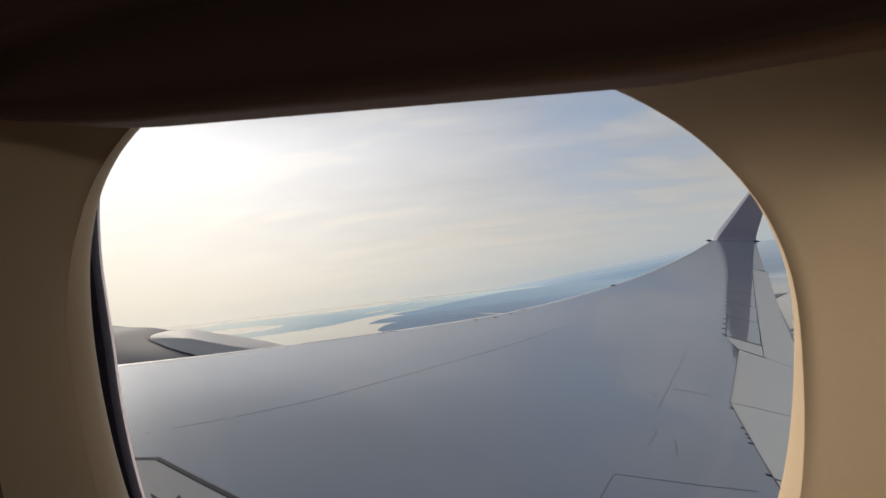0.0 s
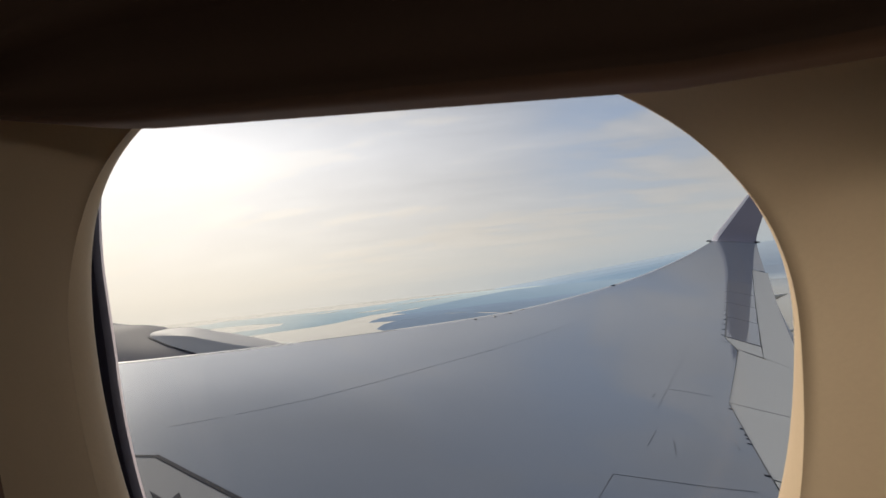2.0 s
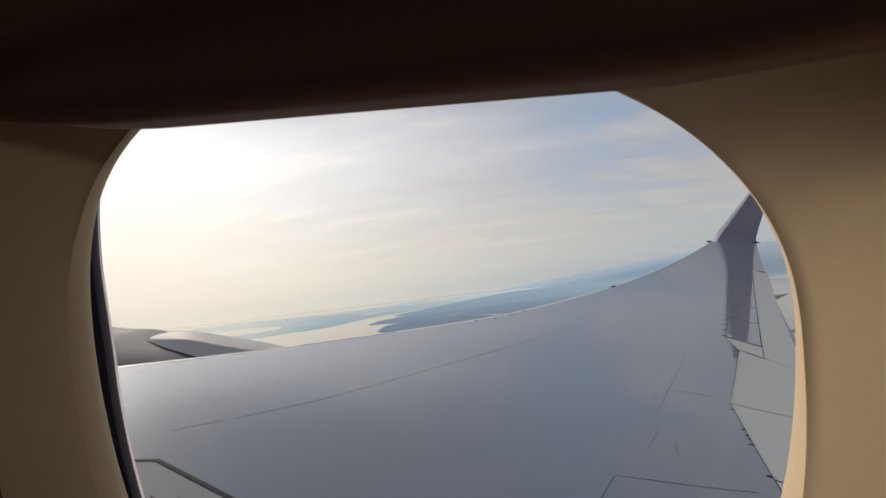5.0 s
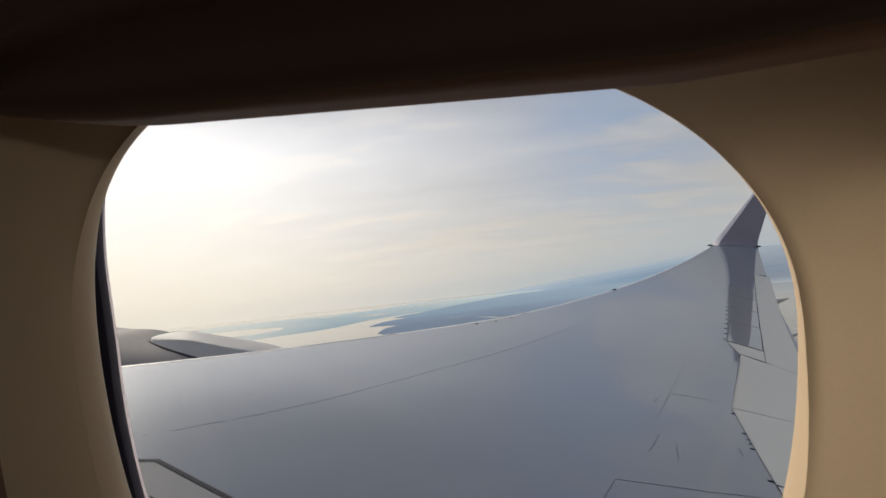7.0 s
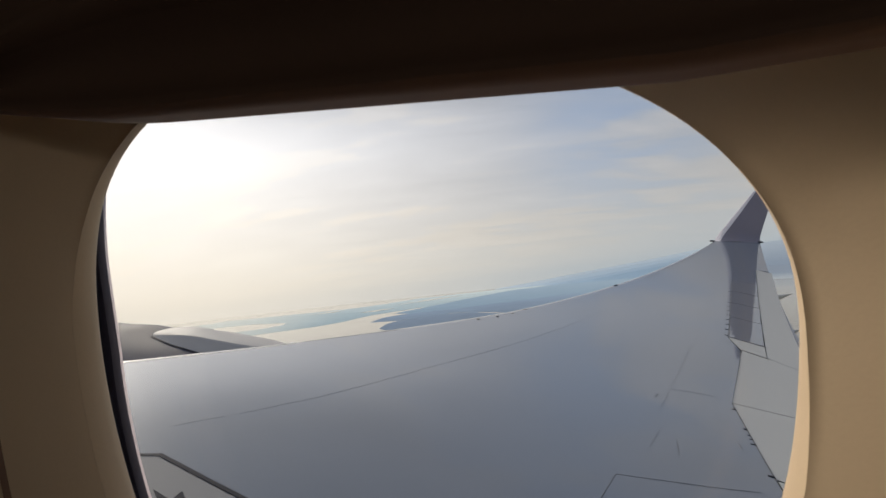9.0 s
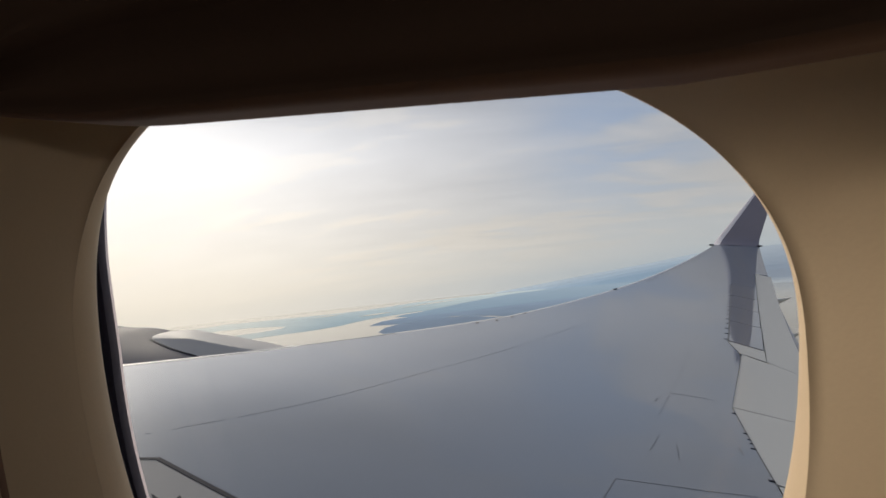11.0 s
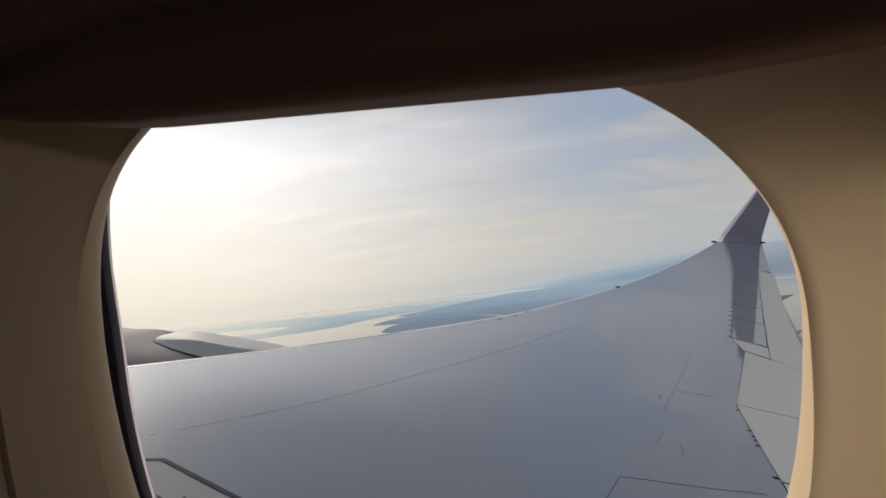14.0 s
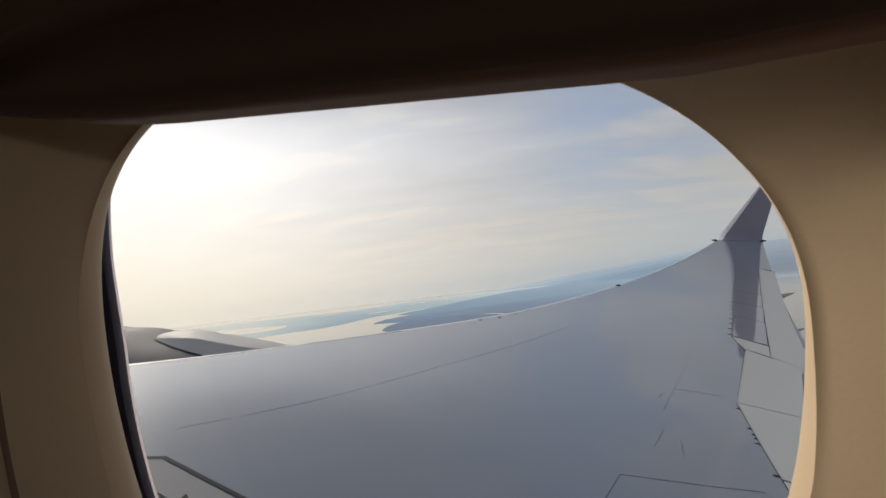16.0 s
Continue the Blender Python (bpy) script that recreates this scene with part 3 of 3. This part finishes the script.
# dark joint where the fairing meets the nacelle
joint = []
for (x, ry, rz, cy, cz, fy) in PYLON[:8]:
    z = cowl_top(x, fy)
    joint.append([(x - 0.016, fy - 0.006, z - 0.01), (x - 0.016, fy - 0.006, z + 0.006), (x + 0.004, fy + 0.004, z + 0.010), (x + 0.004, fy + 0.004, z - 0.01)])
part("fairing_joint", *grid(joint), MARK, engine, "dark joint along the fairing")
joint = []
for (x, ry, rz, cy, cz, fy) in PYLON[:5]:
    joint.append([(x - 0.030, ry - 0.012, rz - 0.02), (x - 0.026, ry - 0.012, rz - 0.003), (x - 0.004, ry, rz + 0.001), (x, ry, rz - 0.012)])
part("fairing_joint", *grid(joint), SEAM, engine, "dark joint along the fairing")

# ---------------------------------------------------------------- cabin window
CX, HALF = -0.0827, 0.1362
Y_LIP = 0.145
SEG = 160


def opening(phi, grow=0.0):
    """The window's oval at an angle, widened by grow."""
    w = (1 + math.cos(phi)) / 2
    if math.sin(phi) >= 0:
        n, b = lerp(2.367, 2.346, w), lerp(0.0911, 0.085, w)
    else:
        n, b = lerp(1.64, 2.39, w), lerp(0.183, 0.1388, w)
    c, s = math.cos(phi), math.sin(phi)
    x = CX + (HALF + grow) * math.copysign(abs(c) ** (2 / n), c)
    z = lerp(-0.0061, -0.019, w) + (b + grow) * math.copysign(abs(s) ** (2 / n), s)
    return x, z


PHI = [2 * math.pi * k / SEG for k in range(SEG + 1)]


def oval(y, grow):
    return [(x, y, z) for x, z in (opening(p, grow) for p in PHI)]


R_OUT, R_IN, Y_OUT = 1.88, 1.745, 0.185
AX = Y_OUT - R_OUT


def barrel(x, a, r):
    return (x, AX + r * math.cos(a), r * math.sin(a))


def barrel_rect(r, half_x, half_a):
    """A rectangle on the barrel, point by point for the oval's angles."""
    pts = []
    for p in PHI:
        c, s = math.cos(p), math.sin(p)
        k = 1 / max(abs(c), abs(s))
        pts.append(barrel(CX + c * k * half_x, s * k * half_a, r))
    return pts


def barrel_rest(r, half_x, half_a, length):
    nets = []
    xs = [-length, CX - half_x, CX + half_x, length]
    nets.append(grid([[barrel(x, lerp(half_a, 2 * math.pi - half_a, k / 64), r) for k in range(65)] for x in xs]))
    for xa, xb in ((xs[0], xs[1]), (xs[2], xs[3])):
        nets.append(grid([[barrel(x, lerp(-half_a, half_a, k / 8), r) for k in range(9)] for x in (xa, xb)]))
    for x in (-length, length):
        ring = [barrel(x, 2 * math.pi * k / 48, r) for k in range(48)]
        nets.append((ring, [tuple(range(48))]))
    return join(*nets)


wall = thing("wall_cabin", "beige plastic cabin sidewall round the window", "wall", kind="structure")
part("sidewall_liner", *join(grid([oval(0.058, 0.12), barrel_rect(R_IN, 0.33, 0.19)]), barrel_rest(R_IN, 0.33, 0.19, 6.0)), LINER, wall)
hull = thing("fuselage", "grey painted fuselage skin with an oval window cut-out", "fuselage", kind="structure")
part("fuselage_skin", *join(grid([oval(0.177, 0.048), barrel_rect(R_OUT, 0.33, 0.19)]), barrel_rest(R_OUT, 0.33, 0.19, 6.2)), SKIN, hull)
floor = tagged(mesh_object("floor", *grid([[(-6, AX - 1.35, -1.05), (6, AX - 1.35, -1.05)], [(-6, AX + 1.35, -1.05), (6, AX + 1.35, -1.05)]]), CARPET), "dark carpeted cabin floor", "floor", kind="structure")
floor.matrix_basis = AIR

window = thing("window_1", "oval airliner window in a beige plastic reveal", "window", kind="structure")


def lip_depth(phi):
    """How deep the lip stands proud of the pane: shallow at the top, deeper towards the bottom."""
    z = opening(phi)[1]
    aft = 0.0006 + 0.0122 * min(1.0, max(0.0, (0.030 - z) / 0.084))
    fore = lerp(0.0098, 0.0054, min(1.0, max(0.0, (z + 0.03) / 0.075)))
    return lerp(fore, aft, (1 + math.cos(phi)) / 2)


def fore_low(phi):
    """Share of the forward lower corner, where the lip lies flatter and the reveal behind it steeper."""
    return (1 - math.cos(phi)) / 2 * min(1.0, max(0.0, (0.012 - opening(phi)[1]) / 0.05))


def lip_row(grow, share):
    row = []
    for p in PHI:
        d = lip_depth(p)
        x, z = opening(p, lerp(-0.0004, grow, min(1.0, d / 0.006)) + 0.0035 * share * fore_low(p))
        row.append((x, Y_LIP - share * d, z))
    return row


def crease(phi):
    """The lip ends in a crisp crease above and runs out softly below."""
    low = lerp(0.0, 0.055, (1 + math.cos(phi)) / 2)
    sharp = min(1.0, lip_depth(phi) / 0.006) * (0.15 + 0.85 * min(1.0, max(0.0, (opening(phi)[1] + low) / 0.04)))
    return lerp(-0.0004, -0.0010, sharp) + 0.0035 * fore_low(phi)


def funnel_row(k):
    """The reveal beyond the lip: steep on the forward side, an open flat cone on the aft side."""
    row = []
    for p in PHI:
        w = min(1.0, max(0.0, 0.5 + 0.9 * math.cos(p)))
        w = w * w * (3 - 2 * w)
        grow, back = lerp(FORE[k][0], AFT[k][0], w), lerp(FORE[k][1], AFT[k][1], w)
        grow = crease(p) if k == 0 else grow + 0.0035 * fore_low(p) * (1 - k / 10)
        # the aft side opens wider towards the winglet's height
        open_up = min(1.0, max(0.0, (opening(p)[1] + 0.045) / 0.06)) - 5.5 * min(1.0, max(0.0, (opening(p)[1] - 0.018) / 0.032))
        back *= 1 - 0.12 * w * open_up * (1 - k / (len(FORE) - 1))
        back *= 1 + 0.32 * fore_low(p) * (1 - k / 10)
        start = lip_depth(p)
        row.append((opening(p, grow)[0], Y_LIP - start - back * (0.087 - start) / 0.087, opening(p, grow)[1]))
    return row


FORE = ((-0.0004, 0.0), (0.0005, 0.0008), (0.0018, 0.0022), (0.0048, 0.0052), (0.0100, 0.0104), (0.0165, 0.0166), (0.025, 0.0245), (0.038, 0.0355), (0.06, 0.0510), (0.10, 0.0765), (0.12, 0.087))
AFT = ((-0.0004, 0.0), (0.0005, 0.0011), (0.0018, 0.0029), (0.0048, 0.0069), (0.0100, 0.0138), (0.0165, 0.0223), (0.025, 0.0325), (0.038, 0.0455), (0.06, 0.0610), (0.10, 0.081), (0.12, 0.087))
lip = ((0.0010, 0.0), (0.0, 0.11), (-0.0007, 0.35), (-0.0010, 0.70), (-0.0010, 1.0))
lip_rows = [lip_row(g, d) for g, d in lip]
lip_rows[-1] = [(opening(p, crease(p))[0], y + 0.00002, opening(p, crease(p))[1]) for p, (x, y, z) in zip(PHI, lip_rows[-1])]
part("reveal", *join(grid([funnel_row(k) for k in range(len(FORE))]), grid(lip_rows)), PLASTIC, window)


def seal_oval(y, grow):
    """The seal shows along the bottom and dips out of sight behind the lip towards the top."""
    pts = []
    for p in PHI:
        z = opening(p, 0.0)[1]
        t = min(1.0, max(0.0, (z + 0.05) / 0.075))
        low = min(1.0, max(0.0, (-0.05 - z) / 0.06))
        x, z = opening(p, grow + 0.0112 + 0.0150 * t * t + 0.0042 * low)
        pts.append((x, y, z))
    return pts


# the gap where the reveal meets the next sidewall panel
gap = []
for share, proud in ((0.44, -0.0006), (0.46, 0.0004), (0.62, 0.0005), (0.64, -0.0006)):
    gap.append([(lerp(a[0], b[0], share), lerp(a[1], b[1], share) - proud, lerp(a[2], b[2], share)) for a, b in list(zip(funnel_row(5), funnel_row(6)))[82:125]])
part("reveal_joint", *grid(gap), SHADE, window, "dark joint line in the reveal")
part("seal", *grid([oval(Y_LIP, 0.0010), oval(Y_LIP + 0.002, 0.034), oval(0.156, 0.034), seal_oval(0.1572, 0.0022), seal_oval(0.1585, 0.0012), seal_oval(0.1605, 0.0013), oval(0.1645, 0.036), oval(0.177, 0.048)]), RUBBER, window, "dark rubber window seal")
part("pane_rim", *grid([seal_oval(0.1607, 0.0026), seal_oval(0.1609, 0.0013), seal_oval(0.1612, 0.0005)]), ACRYLIC, window, "pale translucent edge of the acrylic pane")
ring_a, ring_b = oval(0.163, 0.034), oval(0.166, 0.034)
pane_v, pane_f = join((ring_a[:-1], [tuple(range(SEG))]), (ring_b[:-1], [tuple(range(SEG))]))
pane = part("pane", pane_v, pane_f, GLASS, window, "clear acrylic pane", smooth=False)
pane.visible_shadow = False

# ---------------------------------------------------------------- window shade
blind = thing("window_shade", "brown plastic window shade pulled a third down, in shadow", "shade")
section = ((0.1475, 0.0640), (0.130, 0.0530), (0.115, 0.0438), (0.106, 0.0392), (0.102, 0.0377), (0.099, 0.0372), (0.096, 0.0368), (0.093, 0.0362), (0.0905, 0.0358), (0.0885, 0.0362), (0.0873, 0.0375), (0.0875, 0.0390), (0.0890, 0.0410), (0.0925, 0.0442),
           (0.0955, 0.0480), (0.0962, 0.0530), (0.0948, 0.0575), (0.0920, 0.0612), (0.0885, 0.0640))
rim_section = ((0.0885, 0.0640), (0.0855, 0.0658), (0.0836, 0.0682), (0.0834, 0.0710), (0.0852, 0.0742))
top_section = ((0.0852, 0.0742), (0.0880, 0.080), (0.0890, 0.090), (0.0890, 0.130), (0.0890, 0.175))


def handle_rows(profile):
    rows = []
    for i in range(73):
        x = lerp(-0.245, 0.074, i / 72)
        s = max(0.25, 1 - 0.40 * max(0.0, (-0.125 - x) / 0.065) ** 1.7)
        right = 1 + 0.09 * max(0.0, (x - 0.0155) / 0.0345)
        rows.append([(x, y, y * lerp(0.54, z / y, s) * right) for y, z in profile])
    return grid(rows)


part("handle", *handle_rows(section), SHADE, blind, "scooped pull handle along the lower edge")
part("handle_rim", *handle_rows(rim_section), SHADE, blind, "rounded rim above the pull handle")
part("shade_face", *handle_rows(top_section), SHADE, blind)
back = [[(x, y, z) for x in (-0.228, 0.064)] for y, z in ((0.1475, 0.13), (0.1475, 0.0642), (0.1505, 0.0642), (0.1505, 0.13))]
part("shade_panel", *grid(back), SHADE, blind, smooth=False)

# ---------------------------------------------------------------- water and land
ring = [(4950 * math.cos(2 * math.pi * k / 96), 4950 * math.sin(2 * math.pi * k / 96), SEA) for k in range(96)]
water = tagged(mesh_object("water", [(0, 0, SEA)] + ring, [(0, k + 1, (k + 1) % 96 + 1) for k in range(96)], WATER, False), "pale calm sea water shining under the low sun", "water", kind="structure")


def ground_point(az, dist, z=SEA):
    return (dist * math.sin(radians(az)), dist * math.cos(radians(az)), z)


def land(name, label, shore, height, mat, rough=0.03, category="land"):
    """Low wooded land with a ragged shore, as high as its trees."""
    pts = []
    n = len(shore)
    for k in range(n):
        (a0, d0), (a1, d1) = shore[k], shore[(k + 1) % n]
        p0, p1 = Vector(ground_point(a0, d0)), Vector(ground_point(a1, d1))
        m = max(2, int((p1 - p0).length / 28))
        for j in range(m):
            p = p0.lerp(p1, j / m)
            w = noise.noise(p * 0.006) + 0.5 * noise.noise(p * 0.02)
            p = p * (1 + rough * w)
            pts.append(Vector((p.x, p.y, SEA)))
    n = len(pts)
    verts = [p + Vector((0, 0, -1.0)) for p in pts] + [p + Vector((0, 0, height)) for p in pts]
    faces = [tuple(range(n, 2 * n))] + [(k, (k + 1) % n, n + (k + 1) % n, n + k) for k in range(n)]
    return tagged(mesh_object(name, verts, faces, mat, False), label, category, kind="structure")


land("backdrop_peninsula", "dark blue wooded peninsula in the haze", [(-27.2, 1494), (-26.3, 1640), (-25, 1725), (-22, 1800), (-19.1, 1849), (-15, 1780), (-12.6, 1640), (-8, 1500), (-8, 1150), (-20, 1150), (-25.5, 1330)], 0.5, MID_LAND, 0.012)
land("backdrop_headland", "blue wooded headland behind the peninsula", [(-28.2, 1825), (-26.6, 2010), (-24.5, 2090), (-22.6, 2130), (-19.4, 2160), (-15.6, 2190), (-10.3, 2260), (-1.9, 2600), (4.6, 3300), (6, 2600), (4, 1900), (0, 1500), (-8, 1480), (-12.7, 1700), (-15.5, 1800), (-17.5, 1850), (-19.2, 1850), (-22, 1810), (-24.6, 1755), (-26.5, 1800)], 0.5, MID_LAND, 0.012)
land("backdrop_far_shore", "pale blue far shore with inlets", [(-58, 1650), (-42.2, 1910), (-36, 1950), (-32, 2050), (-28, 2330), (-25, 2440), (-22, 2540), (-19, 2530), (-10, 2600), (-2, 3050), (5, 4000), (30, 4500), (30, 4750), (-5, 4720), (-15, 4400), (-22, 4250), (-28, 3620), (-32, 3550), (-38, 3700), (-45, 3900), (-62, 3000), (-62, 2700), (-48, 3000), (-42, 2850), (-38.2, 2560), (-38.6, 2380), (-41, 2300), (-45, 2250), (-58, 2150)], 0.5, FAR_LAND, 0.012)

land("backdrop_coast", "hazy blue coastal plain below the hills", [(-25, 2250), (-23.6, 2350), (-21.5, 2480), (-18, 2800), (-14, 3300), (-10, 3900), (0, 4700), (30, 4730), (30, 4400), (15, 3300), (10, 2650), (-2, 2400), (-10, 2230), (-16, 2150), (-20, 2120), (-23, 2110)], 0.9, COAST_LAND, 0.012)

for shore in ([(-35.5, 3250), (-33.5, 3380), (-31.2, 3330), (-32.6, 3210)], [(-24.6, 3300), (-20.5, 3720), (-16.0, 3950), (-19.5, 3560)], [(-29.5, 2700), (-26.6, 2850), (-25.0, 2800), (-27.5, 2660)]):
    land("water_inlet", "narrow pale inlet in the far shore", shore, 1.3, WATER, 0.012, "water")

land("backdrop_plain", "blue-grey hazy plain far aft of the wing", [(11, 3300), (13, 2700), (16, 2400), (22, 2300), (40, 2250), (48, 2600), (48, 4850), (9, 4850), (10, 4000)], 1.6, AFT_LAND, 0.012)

# ridge behind ridge, painted ever paler for haze; greyer and softer aft, away from the sun
def ridge(first, last, rad, elevation, rough, seed, mat):
    rows = [[], [], []]
    for az in range(first, last + 1):
        h = rad * math.tan(radians(elevation(az))) + rough * (7 * noise.noise(Vector((az * 0.15, seed, 0))) + 3 * noise.noise(Vector((az * 0.6, seed, 3))))
        rows[0].append(ground_point(az, rad - 120, SEA - 2))
        rows[1].append(ground_point(az, rad, max(h, SEA - 1)))
        rows[2].append(ground_point(az, rad + 40, SEA - 2))
    tagged(mesh_object("backdrop_hills", *grid(rows), mat), "hazy blue hills on the horizon", "hills", kind="structure")


def fore_hills(az):
    return -3.5 + 3.36 * max(0, (min(az, 12) + 30) / 35) - 2.4 * min(1, max(0, (az - 12) / 7)) ** 2


def aft_hills(az, share):
    rise = min(1, max(0, (az - 11) / 7))
    return lerp(-2.1, -1.25 + 0.40 * share, rise * rise * (3 - 2 * rise))


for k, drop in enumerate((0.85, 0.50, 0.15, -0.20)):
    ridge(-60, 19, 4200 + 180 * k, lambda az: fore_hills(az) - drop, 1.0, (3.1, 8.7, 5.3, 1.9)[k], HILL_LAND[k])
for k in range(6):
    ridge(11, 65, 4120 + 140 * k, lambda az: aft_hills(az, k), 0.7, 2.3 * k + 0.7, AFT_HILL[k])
